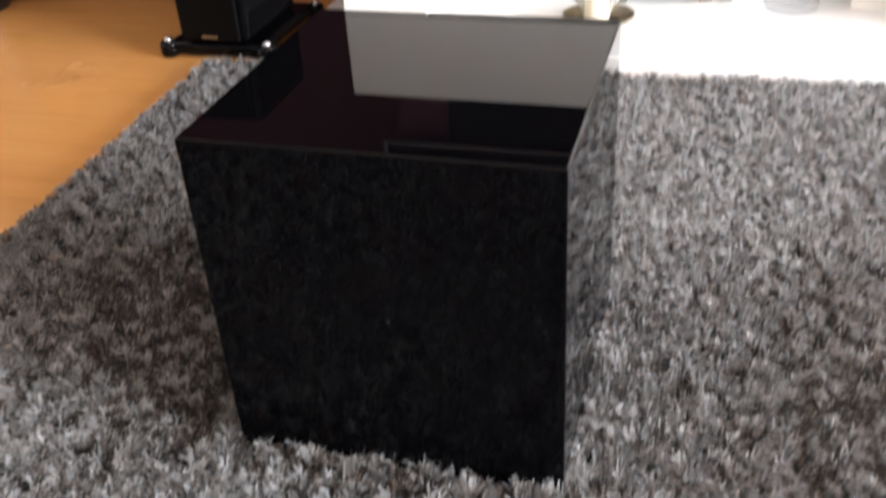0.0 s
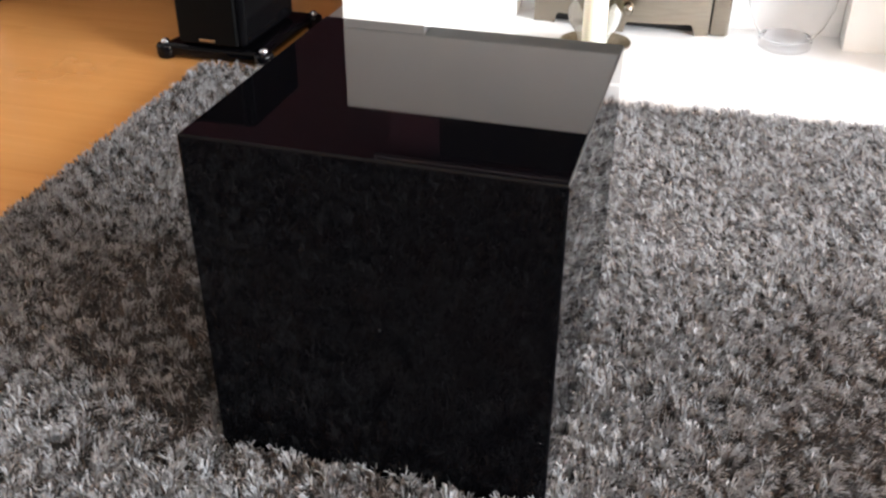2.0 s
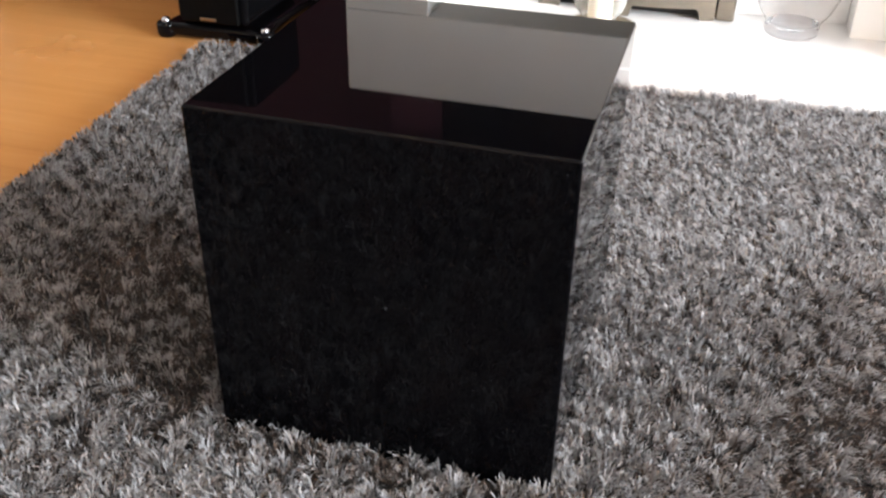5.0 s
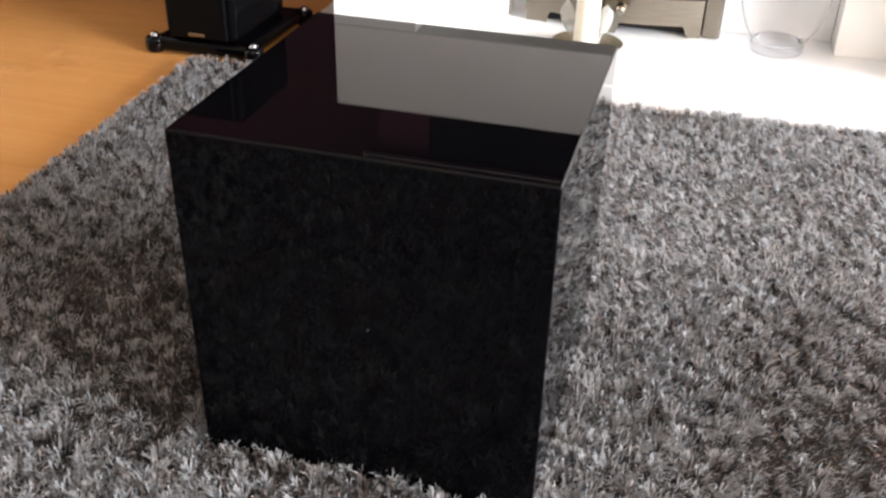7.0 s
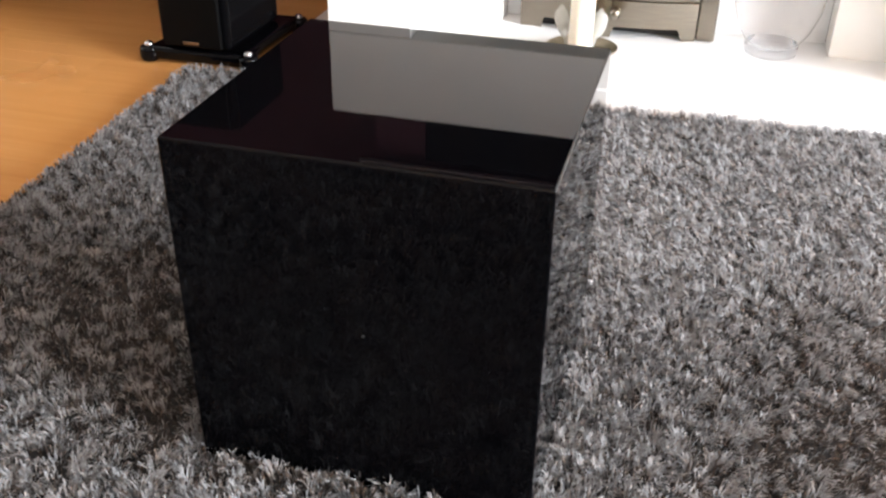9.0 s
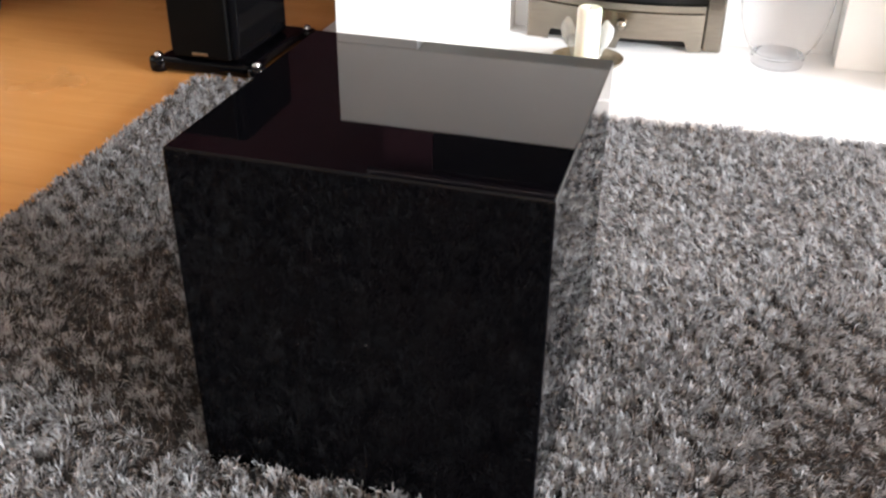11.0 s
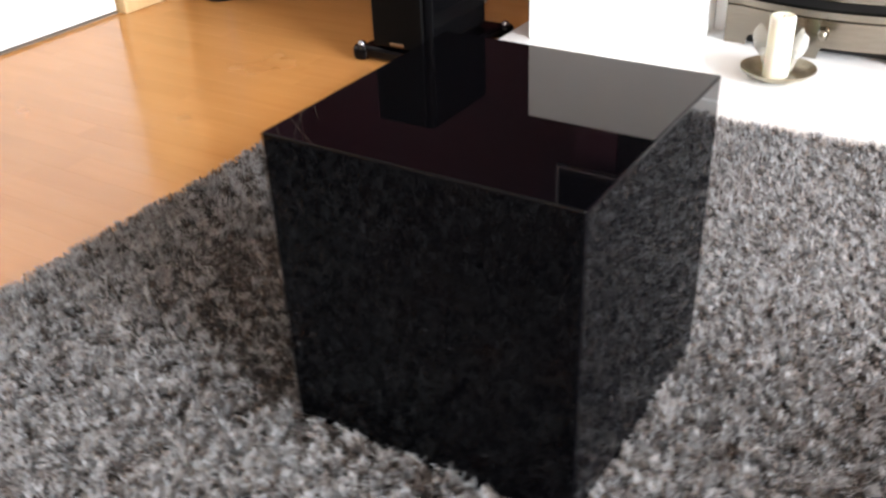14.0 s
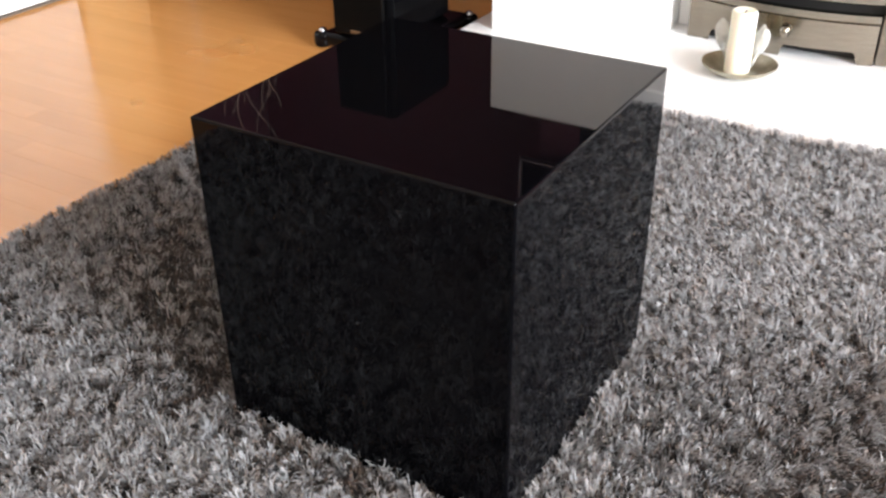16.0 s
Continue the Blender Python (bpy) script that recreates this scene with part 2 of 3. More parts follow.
floor = tagged(part("floor", box(X0 - 0.2, X1 + 0.2, Y0 - 0.2, Y1 + 0.2, -0.12, -0.012), GAP), "honey oak laminate floor laid in long planks", "floor", kind="structure")
tagged(part("ceiling", box(X0 - 0.2, X1 + 0.2, Y0 - 0.2, Y1 + 0.2, CEIL, CEIL + 0.12), CEILING), "plain white painted ceiling", "ceiling", kind="structure")
tagged(part("wall_north", box(X0 - 0.2, X1 + 0.2, Y1, Y1 + 0.2, -0.012, CEIL), BURGUNDY), "burgundy painted wall behind the alcove", "wall", kind="structure")
tagged(part("wall_south", box(X0 - 0.2, X1 + 0.2, Y0 - 0.2, Y0, -0.012, CEIL), CREAM), "plain cream painted wall", "wall", kind="structure")
DOOR_Y0, DOOR_Y1 = 0.36, 1.19
tagged(part("wall_west_a", box(X0 - 0.2, X0, 1.43, Y1, -0.012, CEIL), BURGUNDY), "burgundy painted wall in the corner", "wall", kind="structure")
tagged(part("wall_west_b", box(X0 - 0.2, X0, Y0, DOOR_Y0 - 0.002, -0.012, CEIL), TAN), "plain tan painted wall", "wall", kind="structure")
tagged(part("wall_west_c", box(X0 - 0.2, X0, DOOR_Y0, 1.428, 2.06, CEIL), CREAM), "cream wall above the door", "wall", kind="structure")
tagged(part("chimney_breast", box(-BREAST_X + 0.03, BREAST_X - 0.03, BREAST_Y + 0.09, Y1, -0.012, CEIL), BURGUNDY), "burgundy painted chimney breast above the fireplace", "wall", kind="structure")

# the window wall, with its opening
wy0, wy1 = WINDOW_Y - WINDOW_W / 2, WINDOW_Y + WINDOW_W / 2
wz0, wz1 = WINDOW_Z - WINDOW_H / 2, WINDOW_Z + WINDOW_H / 2
bm = box(X1, X1 + 0.2, Y0, wy0, -0.012, CEIL)
box(X1, X1 + 0.2, wy1, Y1, -0.012, CEIL, bm=bm)
box(X1, X1 + 0.2, wy0, wy1, -0.012, wz0, bm=bm)
box(X1, X1 + 0.2, wy0, wy1, wz1, CEIL, bm=bm)
tagged(part("wall_east", bm, TAN), "tan wall with a wide window", "wall", kind="structure")
window = thing("window_1", "wide white framed window", "window", (X1, WINDOW_Y, wz0), kind="structure")
bm = bmesh.new()
for y0, y1, z0, z1 in ((-WINDOW_W / 2, WINDOW_W / 2, 0, 0.06), (-WINDOW_W / 2, WINDOW_W / 2, WINDOW_H - 0.06, WINDOW_H),
                       (-WINDOW_W / 2, -WINDOW_W / 2 + 0.06, 0.06, WINDOW_H - 0.06), (WINDOW_W / 2 - 0.06, WINDOW_W / 2, 0.06, WINDOW_H - 0.06)):
    box(0.10, 0.16, y0 + 0.001, y1 - 0.001, z0 + 0.001, z1 - 0.001, bm=bm)
part("window_frame", bm, DOOR, window)

# door and casing in the west wall
door = thing("door_1", "closed white painted door, bright in the daylight", "door", (X0, (DOOR_Y0 + DOOR_Y1) / 2, 0), kind="structure")
part("door_leaf", box(-0.03, 0.014, -0.412, 0.412, 0.010, 2.03, 0.003), DOOR, door)
part("threshold", box(-0.1, 0.012, -0.413, 0.413, -0.008, 0.005), SILL, door, "grey-brown threshold strip")
tagged(part("door_casing", box(X0 - 0.1, X0 + 0.045, 1.196, 1.428, 0.0, 2.06, 0.004), OAK_TRIM), "pale oak door casing standing on the floor", "door casing", kind="structure")
tagged(part("baseboard", box(X0 + 0.001, -BREAST_X + 0.028, Y1 - 0.018, Y1 - 0.001, 0.0, 0.025, 0.004), OAK_TRIM), "narrow oak beading along the wall", "skirting", kind="structure")

# ---- fireplace ----
tagged(part("hearth", box(-0.845, 0.845, 1.197, 1.6585, 0.0, 0.05, 0.006, 4), HEARTH, smooth=50), "polished white hearth slab on the floor", "hearth", kind="structure")
surround = thing("fire_surround", "white lacquered fire surround with deep square legs", "fireplace", (0, 1.385, 0.05))
SLIP_Y = 0.165
for side in (-1, 1):
    xs = sorted((side * 0.776, side * 0.566))
    part("leg", box(xs[0], xs[1], 0, 0.262, 0, 0.7395, 0.003, 3), SURROUND, surround, smooth=50)
    xs = sorted((side * 0.5655, side * 0.388))
    part("slip", box(xs[0], xs[1], SLIP_Y, 0.262, 0, 0.62, 0.002), SURROUND, surround, "white slip beside the fire opening")
part("head_slip", box(-0.5655, 0.5655, SLIP_Y, 0.262, 0.6205, 0.7395, 0.002), SURROUND, surround, "white slip over the fire opening")
part("lintel", box(-0.776, 0.776, 0, 0.27, 0.740, 0.949, 0.003, 3), SURROUND, surround, smooth=50)
part("back_panel", box(-0.3875, 0.3875, 0.2625, 0.272, 0.0005, 0.6195), PANEL, surround, "white back panel behind the fire")

FX0, FC, FY = -0.338, -0.104, 1.570


def bow(x, depth=0.034):
    return FY - depth * max(0.0, 1 - ((x - FC) / 0.2) ** 2)


def bowed_plate(x0, x1, top, bottom, thick, lean=0.0, steps=48, depth=0.034):
    """A plate that bows towards the room; top and bottom give its edges' heights at x."""
    bm = bmesh.new()
    cols = []
    for i in range(steps + 1):
        x = x0 + (x1 - x0) * i / steps
        y = bow(x, depth)
        cols.append([bm.verts.new(p) for p in ((x, y, bottom(x)), (x, y - lean, top(x)), (x, y - lean + thick, top(x)), (x, y + thick, bottom(x)))])
    for a, b in zip(cols, cols[1:]):
        for k in range(4):
            bm.faces.new((a[k], a[(k + 1) % 4], b[(k + 1) % 4], b[k]))
    bm.faces.new(cols[0])
    bm.faces.new(cols[-1])
    return bm


def notch(x):
    for a, b in ((-0.285, -0.150), (-0.112, 0.052)):
        d = min(x - a, b - x)
        if d > 0:
            return 0.052 + 0.026 * min(1.0, d / 0.008) ** 0.5
    return 0.051


fire = thing("gas_fire", "brushed steel gas fire with bowed bars", "fire", (0, 0, 0))
part("fret", bowed_plate(FX0, 0.086, lambda x: 0.142, notch, 0.006, 0.004, 96), STEEL, fire, "brushed steel fret with cut-out feet", 30)
part("lip", bowed_plate(FX0, 0.086, lambda x: 0.163, lambda x: 0.1425, 0.022, 0.007), STEEL, fire, smooth=30)
for z in (0.187, 0.229, 0.272, 0.315):
    part("bar", bowed_plate(-0.297, 0.087, lambda x: z + 0.027, lambda x: z, 0.016, 0.008), STEEL, fire, smooth=30)
for x0, x1, z0 in ((FX0 + 0.001, -0.2985, 0.1635), (0.0872, 0.131, 0.051)):
    part("side_post", box(x0, x1, FY - 0.002, FY + 0.045, z0, 0.60, 0.007, 4), STEEL, fire, smooth=40)
part("top_rail", box(-0.298, 0.088, FY - 0.008, FY + 0.05, 0.55, 0.60, 0.004), STEEL, fire)
part("firebox", box(-0.297, 0.087, FY + 0.022, FY + 0.058, 0.0515, 0.549), SOOT, fire, "black firebox")
part("knob", lathe([(0.001, -0.014), (0.008, -0.012), (0.0115, -0.005), (0.0125, 0.002), (0.0105, 0.008), (0.006, 0.0115), (0.001, 0.0125)],
                   24, at=(-0.104, bow(-0.104) - 0.010, 0.112)), STEEL, fire, "polished knob", 60)

# ---- subwoofer ----
SUB_W, SUB_D, SUB_H = 0.3875, 0.384, 0.42
sub = thing("subwoofer", "black piano gloss cube subwoofer standing on the rug", "subwoofer", (-SUB_W / 2, SUB_D / 2, 0.011))
part("cabinet", box(-SUB_W / 2, SUB_W / 2, -SUB_D / 2, SUB_D / 2, 0.0, SUB_H - 0.011, 0.0028, 5), LACQUER, sub, smooth=50)
bm = lathe([(0.0016, 0.0), (0.0016, 0.0006), (0.0009, 0.001)], 16)
bmesh.ops.rotate(bm, verts=bm.verts[:], matrix=Matrix.Rotation(radians(90), 3, "X"))
bmesh.ops.translate(bm, verts=bm.verts[:], vec=(0.01, -SUB_D / 2, 0.215))
part("indicator", bm, LED, sub, "small unlit indicator lens")

# ---- rug ----
RUG_C, RUG_TURN, RUG_W, RUG_L = (0.193, -0.084), 2.2, 2.330, 2.512
rug = thing("rug", "grey long-pile shag rug with tousled yarn", "rug", (RUG_C[0], RUG_C[1], 0))
rug.rotation_euler = (0, 0, radians(RUG_TURN))


def pulled(x, y):
    """How far the rug's side by the door is pulled out of square."""
    return 0.034 * np.maximum(0, 0.72 - y) * np.clip((-0.62 - x) / 0.545, 0, 1)


bm = box(-RUG_W / 2, RUG_W / 2, -RUG_L / 2, RUG_L / 2, 0.001, 0.016, 0.003)
for co, way in (((0, 0.72, 0), (0, 1, 0)), ((-0.62, 0, 0), (1, 0, 0))):
    bmesh.ops.bisect_plane(bm, geom=bm.verts[:] + bm.edges[:] + bm.faces[:], plane_co=co, plane_no=way)
for v in bm.verts:
    v.co.x -= float(pulled(v.co.x, v.co.y))
part("backing", bm, BACKING, rug)


def shag():
    """Yarn ends in round tufts, each strand bent and fanned outwards, combed by a slow random drift; by zone, its lean
    and bared brown yarn set how dark it looks, also as the subwoofer's shadow.
    """
    rs = np.random.RandomState(7)
    cells = []
    for step, dense, y0, y1, x0, x1 in ((0.0145, 1.40, -0.28, 0.62, -RUG_W / 2, 0.50), (0.0118, 1.12, 0.62, RUG_L / 2, -RUG_W / 2, 0.50),
                                        (0.0170, 0.60, -0.28, RUG_L / 2, 0.50, RUG_W / 2), (0.0220, 0.40, -RUG_L / 2, -0.28, -RUG_W / 2, RUG_W / 2)):
        gx, gy = np.meshgrid(np.arange(x0, x1, step), np.arange(y0, y1, step * 0.9))
        gx = gx + 0.5 * step * (np.arange(gx.shape[0])[:, None] % 2)
        p = np.stack([gx.ravel(), gy.ravel()], 1) + rs.uniform(-0.36, 0.36, (gx.size, 2)) * step
        cells.append(np.concatenate([p, np.full((len(p), 1), step), np.full((len(p), 1), dense)], 1))
    p = np.concatenate(cells)
    a = radians(RUG_TURN)
    wx = RUG_C[0] + p[:, 0] * math.cos(a) - p[:, 1] * math.sin(a)
    wy = RUG_C[1] + p[:, 0] * math.sin(a) + p[:, 1] * math.cos(a)
    keep = ~((wx > -SUB_W + 0.004) & (wx < -0.004) & (wy > 0.004) & (wy < SUB_D - 0.004))
    p = p[keep]

    def drift(f, seed):
        q = np.random.RandomState(seed)
        v = np.zeros(len(p))
        for k in range(14):
            th, ph, fr = q.uniform(0, 2 * math.pi), q.uniform(0, 2 * math.pi), f * q.uniform(0.5, 2.2)
            v += np.sin(fr * (p[:, 0] * math.cos(th) + p[:, 1] * math.sin(th)) + ph)
        return v / 3.7

    def rise(v, width):
        return 1 / (1 + np.exp(np.clip(-v / width, -50, 50)))

    x, y = p[:, 0], p[:, 1]
    near = rise(x + 0.01, 0.05) * rise(0.54 + 0.3 * x - y, 0.06)
    far = rise(x + 0.22, 0.05) * rise(y - 0.60 - 0.3 * x, 0.07)
    calm = rise(y - 0.30, 0.14)
    # left of the subwoofer, where bared brown yarn deepens its shadow
    beside = np.maximum(np.exp(-((x + 0.76) / 0.19) ** 2 - ((y - 0.36) / 0.22) ** 2), 1.1 * np.exp(-((x + 0.68) / 0.10) ** 2 - ((y - 0.20) / 0.10) ** 2))
    front = rise(-0.05 - x, 0.1) * rise(0.06 - y, 0.08)
    heading = 1.6 * drift(7, 3) + 1.5 * drift(60, 4) - 1.2
    stand = 0.48 + 0.12 * drift(14, 5) + 0.14 * drift(110, 6) + 0.34 * near + 0.52 * far + 0.20 * front
    tall = 0.98 + 0.10 * drift(120, 8) * (1 - 0.4 * calm)
    free = heading + rs.normal(0, 0.8, len(p))
    nap = np.tanh(2.4 * (y - 0.02 - 0.8 * (x + 0.10)))
    # wider shadow of the subwoofer, put into the pile's lean and brown yarn
    sub_shade = rise(-0.62 - x, 0.11) * rise(y - 0.15, 0.11)
    nap = -1.0 * (nap - 2.4 * sub_shade)
    free = np.arctan2(np.sin(free) + 0.5 * far, np.cos(free) + nap * (1 - far) * (1 - near) + 2.6 * near - 1.6 * far)
    # strip along the subwoofer's front, browned as contact shade
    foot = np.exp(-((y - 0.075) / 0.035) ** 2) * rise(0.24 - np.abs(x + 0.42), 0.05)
    # thins the grey yarn zone by zone so that brown darkens it
    parted = np.clip(0.44 + 0.88 * near + 1.15 * beside + 0.9 * foot + 0.52 * sub_shade - 0.48 * far, 0, 1.5)
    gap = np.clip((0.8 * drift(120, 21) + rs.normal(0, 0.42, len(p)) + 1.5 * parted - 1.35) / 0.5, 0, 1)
    tuft_lean = stand + rs.normal(0, 0.16, len(p))
    tuft_length = np.clip(tall + rs.normal(0, 0.08, len(p)), 0.75, 1.18)
    tuft_turn = rs.normal(0, 0.3, len(p))

    def along(turn, tilt):
        return np.stack([np.cos(turn) * np.sin(tilt), np.sin(turn) * np.sin(tilt), np.cos(tilt)], 1)

    def strands(density, reach, width, spread, fan, yarn, label):
        tuft = np.repeat(np.arange(len(p)), np.maximum(1, np.round(density * p[:, 3] * p[:, 2] ** 2)).astype(int))
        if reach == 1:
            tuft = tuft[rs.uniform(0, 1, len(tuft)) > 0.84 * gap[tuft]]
        n = len(tuft)
        step = p[tuft, 2]
        out, turn = np.sqrt(rs.uniform(0, 1, n)), rs.uniform(0, 2 * math.pi, n)
        wide = spread * (1 + 0.25 * (np.abs(p[tuft, 0]) > RUG_W / 2 - 0.04))
        root = p[tuft, :2] + np.stack([np.cos(turn), np.sin(turn)], 1) * (out * wide * step)[:, None]
        root[:, 0] = np.clip(root[:, 0], -RUG_W / 2, RUG_W / 2)
        # the tuft's own lean, and each strand's share of the fan
        lx = tuft_lean[tuft] * np.cos(free[tuft]) + fan * out * np.cos(turn) + rs.normal(0, 0.25, n)
        ly = tuft_lean[tuft] * np.sin(free[tuft]) + fan * out * np.sin(turn) + rs.normal(0, 0.25, n)
        outward = np.clip(1 - (RUG_W / 2 - np.abs(root[:, 0])) / 0.03, 0, 1) * np.sign(root[:, 0])
        lx = lx + 0.45 * outward
        th, lean = np.arctan2(ly, lx), np.clip(np.hypot(lx, ly), 0.04, 1.25)
        length = reach * rs.uniform(0.018, 0.026, n) * tuft_length[tuft] * (1 - 0.08 * calm[tuft])
        half = width * rs.uniform(0.0005, 0.00082, n) / np.sqrt(p[tuft, 3] / 1.25)
        length = length * (1 - (0.45 if reach == 1 else 0.1) * gap[tuft])
        edge = np.minimum(RUG_W / 2 - np.abs(root[:, 0]), RUG_L / 2 + root[:, 1])
        rim = np.clip(1 - edge / 0.04, 0, 1)
        length = length * (1 - 0.20 * rim)
        lean = lean * (1 - 0.6 * np.clip(1 - (RUG_L / 2 - root[:, 1]) / 0.025, 0, 1))
        base = np.concatenate([root, np.full((n, 1), 0.015)], 1)
        knee = base + along(th, lean * 0.5) * (length * 0.45)[:, None]
        th2 = th + rs.normal(0, 0.6, n)
        l2 = np.clip(lean * rs.uniform(0.9, 1.6, n), 0, 1.6)
        bend = knee + along(th2, l2) * (length * 0.33)[:, None]
        l3 = np.clip(lean * rs.uniform(1.2, 2.8, n), 0, 2.3)
        tip = bend + along(th2 + rs.normal(0, 1.0, n), l3) * (length * 0.24)[:, None]
        twist = tuft_turn[tuft] + rs.normal(0, 0.35, n)
        side = np.stack([-np.sin(th) * np.cos(twist), np.cos(th) * np.cos(twist), np.sin(twist)], 1)
        rings = ((base, 0.9), ((knee + bend) / 2, 1.15), (tip, 0.85))
        nv = 2 * len(rings)
        verts = np.empty((n, nv, 3), np.float32)
        for j, (c, k) in enumerate(rings):
            w = side * (half * k)[:, None]
            verts[:, 2 * j] = c - w
            verts[:, 2 * j + 1] = c + w
        verts[:, :, 0] -= pulled(root[:, 0], root[:, 1])[:, None]
        quad = np.array([(2 * j, 2 * j + 1, 2 * j + 3, 2 * j + 2) for j in range(2)])
        idx = (np.arange(n)[:, None, None] * nv + quad[None]).reshape(-1)
        mesh = bpy.data.meshes.new("shag_yarn")
        mesh.vertices.add(n * nv)
        mesh.vertices.foreach_set("co", verts.ravel())
        mesh.loops.add(n * 8)
        mesh.loops.foreach_set("vertex_index", idx.astype(np.int32))
        mesh.polygons.add(n * 2)
        mesh.polygons.foreach_set("loop_start", (np.arange(n * 2) * 4).astype(np.int32))
        mesh.polygons.foreach_set("use_smooth", np.ones(n * 2, bool))
        mesh.update(calc_edges=True)
        mesh.validate()
        mesh.materials.append(yarn)
        ob = new("shag_yarn", mesh)
        ob.parent = rug
        tagged(ob, label, kind="stuff")

    strands(124000, 1.0, 0.97, 0.42, 0.42, YARN, "tousled grey yarn pile")
    strands(24000, 0.84, 2.0, 0.60, 0.25, BROWN_SHADE_YARN, "short dark brown yarn standing in for shade between the tufts")


shag()


# ---- floorstanding loudspeaker ----
tower = thing("tower_loudspeaker", "black floorstanding loudspeaker on a footed plinth", "loudspeaker", (-1.028, 1.33, 0))
part("cabinet", box(-0.09, 0.09, -0.145, 0.13, 0.042, 1.0, 0.016, 6), TOWER_BLACK, tower, smooth=50)
part("front_baffle", box(-0.074, 0.074, -0.158, -0.146, 0.050, 0.99, 0.005, 4), SATIN, tower, "black cloth front grille", 50)
part("plinth", box(-0.124, 0.124, -0.148, 0.172, 0.006, 0.040, 0.012, 4), LACQUER, tower, smooth=50)
part("badge", box(-0.022, 0.018, -0.1605, -0.1582, 0.057, 0.064, 0.0006, 1), BADGE, tower, "small gold maker's plate")
for s in (-1, 1):
    part("side_rail", tube([(s * 0.119, -0.112, 0.024), (s * 0.113, -0.06, 0.023), (s * 0.112, 0.012, 0.023), (s * 0.113, 0.08, 0.023), (s * 0.119, 0.137, 0.024)], 0.0140, 16), LACQUER, tower, "rounded gloss black outrigger rail", 60)
    for y in (-0.135, 0.160):
        bm = tube([(s * 0.100, y, 0.022), (s * 0.128, y, 0.022)], 0.0125, 12)
        lathe([(0.017, 0.0005), (0.0215, 0.004), (0.0235, 0.012), (0.0235, 0.030), (0.020, 0.036), (0.012, 0.038)], 28, bm, (s * 0.128, y, 0))
        foot = part("outrigger_foot", bm, LACQUER, tower, "gloss black outrigger foot", 50)
        part("foot_cap", lathe([(0.0105, 0.038), (0.0105, 0.042), (0.008, 0.046), (0.003, 0.048), (0.0005, 0.0483)], 24, at=(s * 0.128, y, 0)), CHROME, foot, "chrome spike cap", 50)

# ---- candle dish on the hearth ----
DISH = (-0.158, 1.380, 0.0505)
tagged(part("candle_dish", lathe([(0.030, 0.0), (0.045, 0.002), (0.066, 0.012), (0.080, 0.0235), (0.0805, 0.026), (0.077, 0.0245), (0.062, 0.0145), (0.042, 0.0055), (0.0005, 0.0045)], 64, at=DISH, wobble=0.012),
            BRONZE, smooth=60), "shallow tarnished brass dish on the hearth", "dish")
candle = thing("candle", "ivory pillar candle standing in the dish", "candle", (-0.162, 1.379, 0.0555))
part("wax", lathe([(0.0272, 0.0), (0.0275, 0.003), (0.0272, 0.06), (0.0268, 0.128), (0.0255, 0.1345), (0.0225, 0.1365), (0.018, 0.1345), (0.010, 0.130), (0.0005, 0.129)], 48, wobble=0.025), WAX, candle, smooth=60)
part("wick", tube([(0, 0, 0.128), (0.001, 0, 0.133), (0.003, 0.001, 0.137)], 0.0011, 6), SOOT, candle, "burnt wick")


def petal(mirror):
    """A standing wing of frosted glass on a narrow stalk, cupped and leaning outwards, with thickness."""
    bm = bmesh.new()
    rows = []
    for i in range(19):
        t = i / 18
        half = max(0.0012, 0.0035 + 0.006 * t * (1 - t), 0.0165 * math.sqrt(max(0.0, 1 - ((t - 0.64) / 0.362) ** 2)))
        row = []
        for j in range(9):
            s = -1 + j / 4
            row.append(bm.verts.new((mirror * (0.029 + 0.021 * t + s * half), 0.007 * s * s - 0.006 * t, 0.0005 + 0.094 * t - 0.006 * s * t)))
        rows.append(row)
    for a, b in zip(rows, rows[1:]):
        for j in range(8):
            bm.faces.new((a[j], a[j + 1], b[j + 1], b[j]))
    bmesh.ops.solidify(bm, geom=bm.faces[:], thickness=0.0025)
    return bm


ornament = thing("glass_ornament", "pair of frosted glass petals standing in the dish", "ornament", (-0.168, 1.406, 0.0600))
part("petal", petal(1), FROSTED, ornament, smooth=60)
part("petal", petal(-1), FROSTED, ornament, smooth=60)

# ---- glass vase on the hearth ----
vase = thing("glass_vase", "empty clear glass vase with a thick pale base", "vase", (0.260, 1.540, 0.0505))
part("base", lathe([(0.0005, -0.0012), (0.054, -0.0012), (0.0585, 0.003), (0.060, 0.009), (0.060, 0.020), (0.059, 0.0255), (0.055, 0.0275), (0.050, 0.0255), (0.036, 0.016), (0.018, 0.0105), (0.0005, 0.009)], 72), THICK_GLASS, vase, "thick solid glass base", 40).visible_shadow = False
outer = [(0.0530, 0.0278), (0.062, 0.031), (0.079, 0.056), (0.095, 0.10), (0.102, 0.15), (0.100, 0.20), (0.090, 0.25), (0.080, 0.28)]
inner = [(0.0788, 0.2805), (0.0887, 0.25), (0.0987, 0.20), (0.1007, 0.15), (0.0937, 0.10), (0.0778, 0.0565), (0.0612, 0.0323), (0.0535, 0.0288)]
glass = part("body", lathe(outer + inner + outer[:1], 72, caps=False), CLEAR, vase, "thin clear glass body", 60)
glass.visible_shadow = False

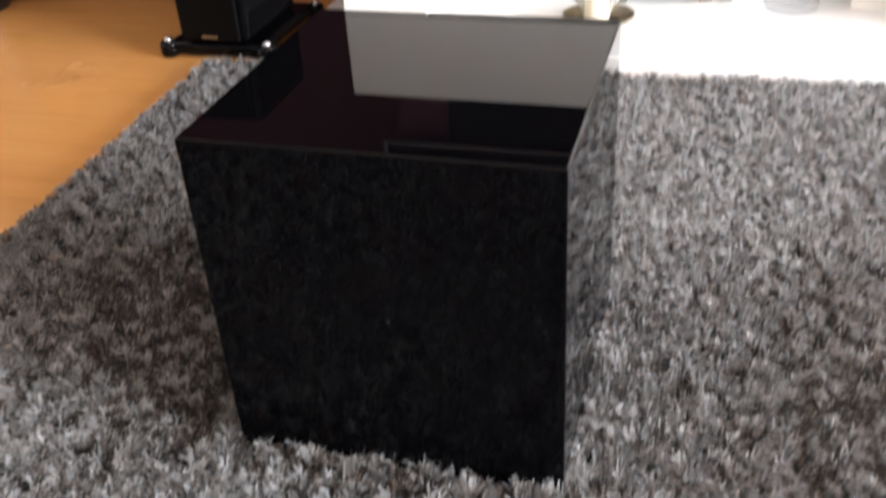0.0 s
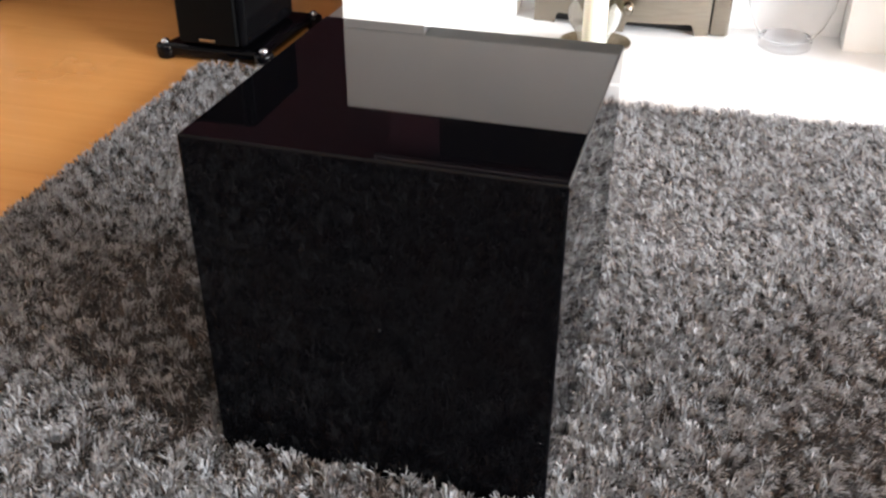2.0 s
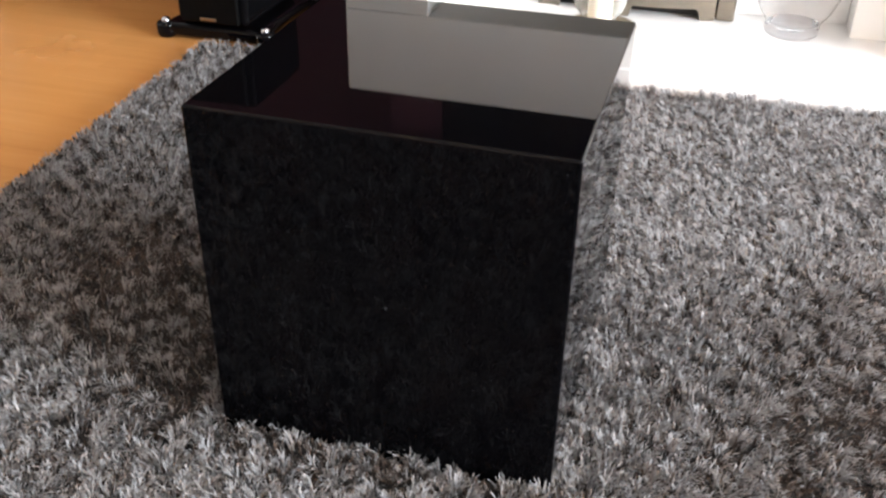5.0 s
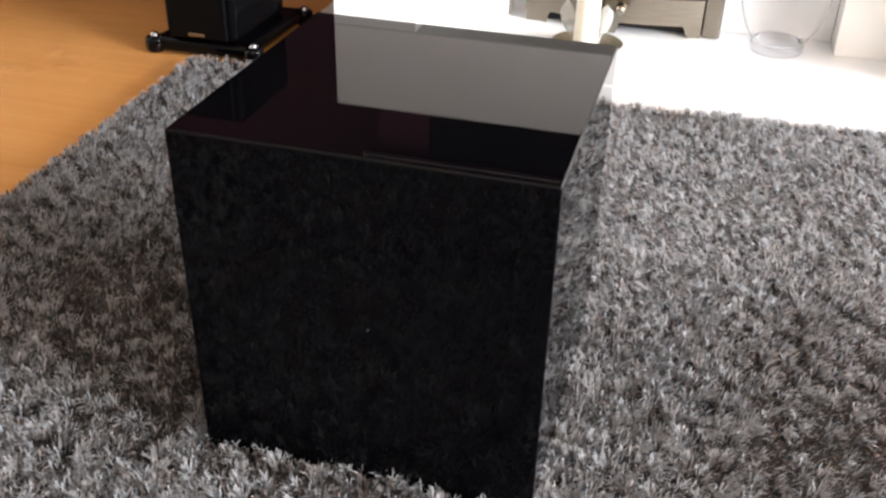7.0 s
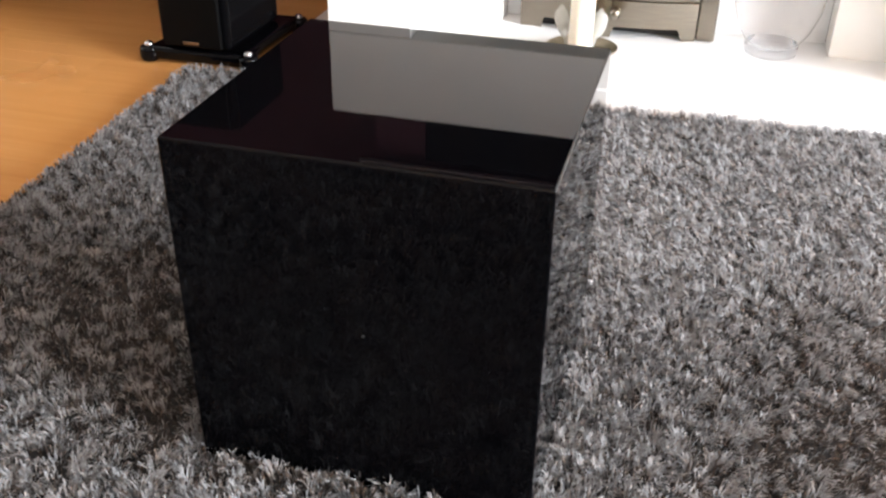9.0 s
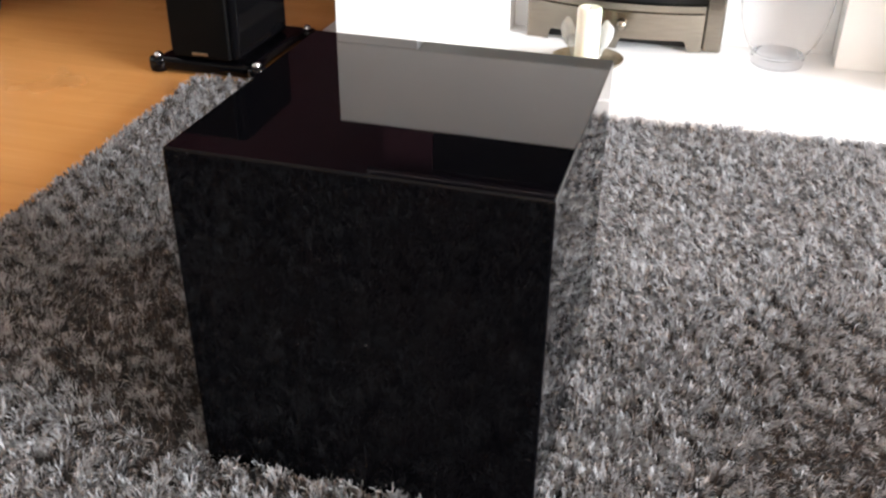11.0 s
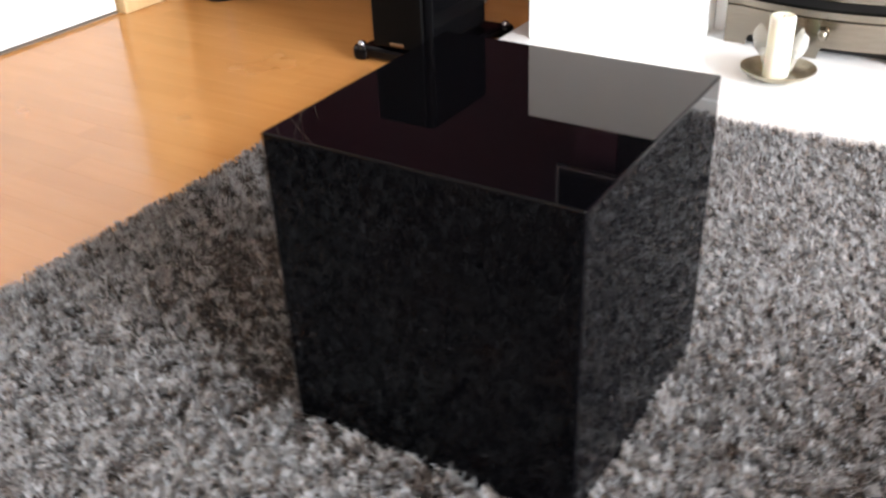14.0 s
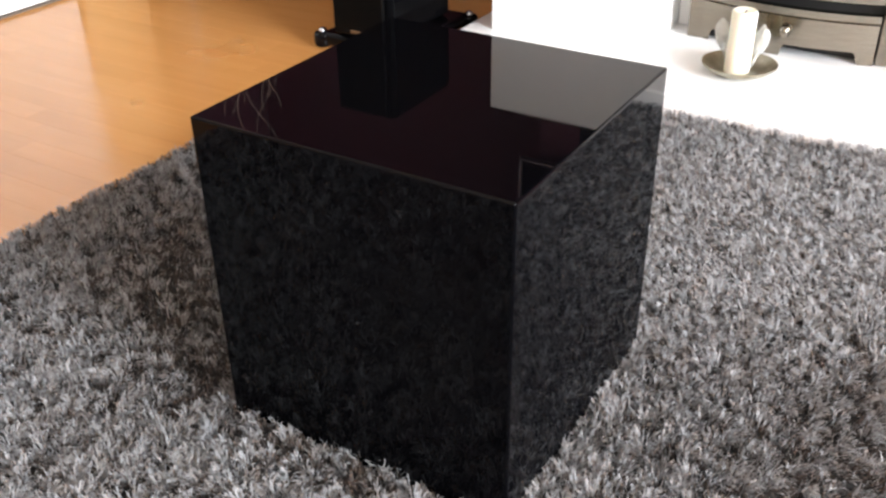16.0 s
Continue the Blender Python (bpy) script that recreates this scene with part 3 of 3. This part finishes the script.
# ---- things on and over the mantel, seen mirrored in the subwoofer ----
tv = thing("television", "wall-mounted flat television with a thin bright frame", "television", (0, 1.60, 1.232))
part("screen", box(-0.777, 0.777, -0.012, 0.0, 0.008, 0.852, 0.002), SCREEN, tv)
bm = bmesh.new()
for x0, x1, z0, z1 in ((-0.785, 0.785, 0, 0.0065), (-0.785, 0.785, 0.8525, 0.86), (-0.785, -0.7785, 0.007, 0.852), (0.7785, 0.785, 0.007, 0.852)):
    box(x0, x1, -0.018, 0.0, z0, z1, bm=bm)
part("bezel", bm, BEZEL, tv, "thin silvery bezel")
part("rear_case", box(-0.6, 0.6, 0.0005, 0.0495, 0.1, 0.75, 0.01), SATIN, tv)
centre = thing("centre_speaker", "black centre loudspeaker lying on the mantel", "loudspeaker", (0, 1.50, 0.9995))
part("cabinet", box(-0.55, 0.55, -0.05, 0.06, 0, 0.145, 0.006, 3), SATIN, centre, smooth=50)

# ---- plant pot with bare twigs ----
pot = thing("floor_vase", "tall black floor vase with bare pale twigs", "vase", (-1.893, 1.462, 0))
part("pot", lathe([(0.052, 0.0), (0.061, 0.004), (0.066, 0.02), (0.081, 0.12), (0.090, 0.30), (0.084, 0.48), (0.066, 0.58), (0.070, 0.60), (0.064, 0.60), (0.060, 0.58), (0.076, 0.48), (0.052, 0.10), (0.0005, 0.09)], 48), POT, pot, smooth=60)
rt = random.Random(11)
for k in range(12):
    a, spread, height = rt.uniform(-0.35, 0.45), (0.12, 0.25, 0.16, 0.29, 0.20, 0.32)[k % 6], rt.uniform(0.66, 0.79)
    sway, turns, curl = rt.uniform(0, 6), rt.uniform(9, 16), rt.uniform(0.015, 0.04)
    pts = []
    for i in range(26):
        t = i / 25
        q = spread * (1 - math.exp(-4 * t * t)) 
        pts.append((0.02 * math.cos(k) + q * math.cos(a) + curl * math.sin(turns * t + sway) * t,
                    0.02 * math.sin(k) + 0.6 * q * math.sin(a) + curl * math.cos(turns * 0.8 * t + sway) * t, 0.12 + 0.4 * min(1, t * 3) + height * t))
    part("twig", tube(pts, 0.0018, 6, taper=0.5), TWIG, pot, "pale curly bare twig" if k == 0 else "", 60)

# ---- speaker cable behind the tower ----
pts = [(-1.03, 1.47, 0.16), (-1.05, 1.53, 0.10), (-1.09, 1.62, 0.02), (-1.105, 1.74, 0.006), (-1.13, 1.80, 0.006)]
pts += [(-1.140 + 0.031 * math.cos(a), 1.845 + 0.004 * a, 0.037 + 0.031 * math.sin(a)) for a in (-1.57 + 0.35 * i for i in range(19))]
pts += [(-1.17, 1.90, 0.006), (-1.28, 1.925, 0.006)]
tagged(part("speaker_cable", tube(pts, 0.0038, 8), CABLE, smooth=60), "pale looped loudspeaker cable on the floor", "cable")

# ---- floor staves: single pieces where the floor is bare, one joined rest under and round the rug ----
STAVE_W = 0.0655
stave_meshes = {}


def stave_mesh(length):
    if length not in stave_meshes:
        bm = box(0.00005, length - 0.00005, 0.00005, STAVE_W - 0.00005, -0.0118, 0.0, 0.00012, 1)
        stave_meshes[length] = bpy.data.meshes.new("stave")
        bm.to_mesh(stave_meshes[length])
        bm.free()
        stave_meshes[length].materials.append(OAK_FLOOR)
    return stave_meshes[length]


rf = random.Random(5)
y = Y0
while y < Y1 - 0.001:
    x, first = X0 - 0.02, True
    while x < -0.86:
        length = rf.choice((0.10, 0.16, 0.22, 0.28, 0.34) if first else (0.32, 0.38, 0.44, 0.50, 0.56))
        first = False
        if y > -0.95:
            ob = new("stave", stave_mesh(length))
            ob.parent = floor
            ob.location = (x, y, 0)
        x += length
    y += STAVE_W
rest = bmesh.new()
y = Y0
while y < Y1 - 0.001:
    for x0, x1 in (((-0.30, 0.70), (0.70, 1.75), (1.75, 2.9), (2.9, X1 + 0.02)) if y > -0.95 else ((X0 - 0.02, -1.1), (-1.1, 0.1), (0.1, 1.3), (1.3, 2.7), (2.7, X1 + 0.02))):
        box(x0 + 0.0003, x1 - 0.0003, y + 0.0003, y + STAVE_W - 0.0003, -0.0118, 0.0, bm=rest)
    y += STAVE_W
tagged(part("staves", rest, OAK_FLOOR, floor), "honey oak staves", kind="stuff")
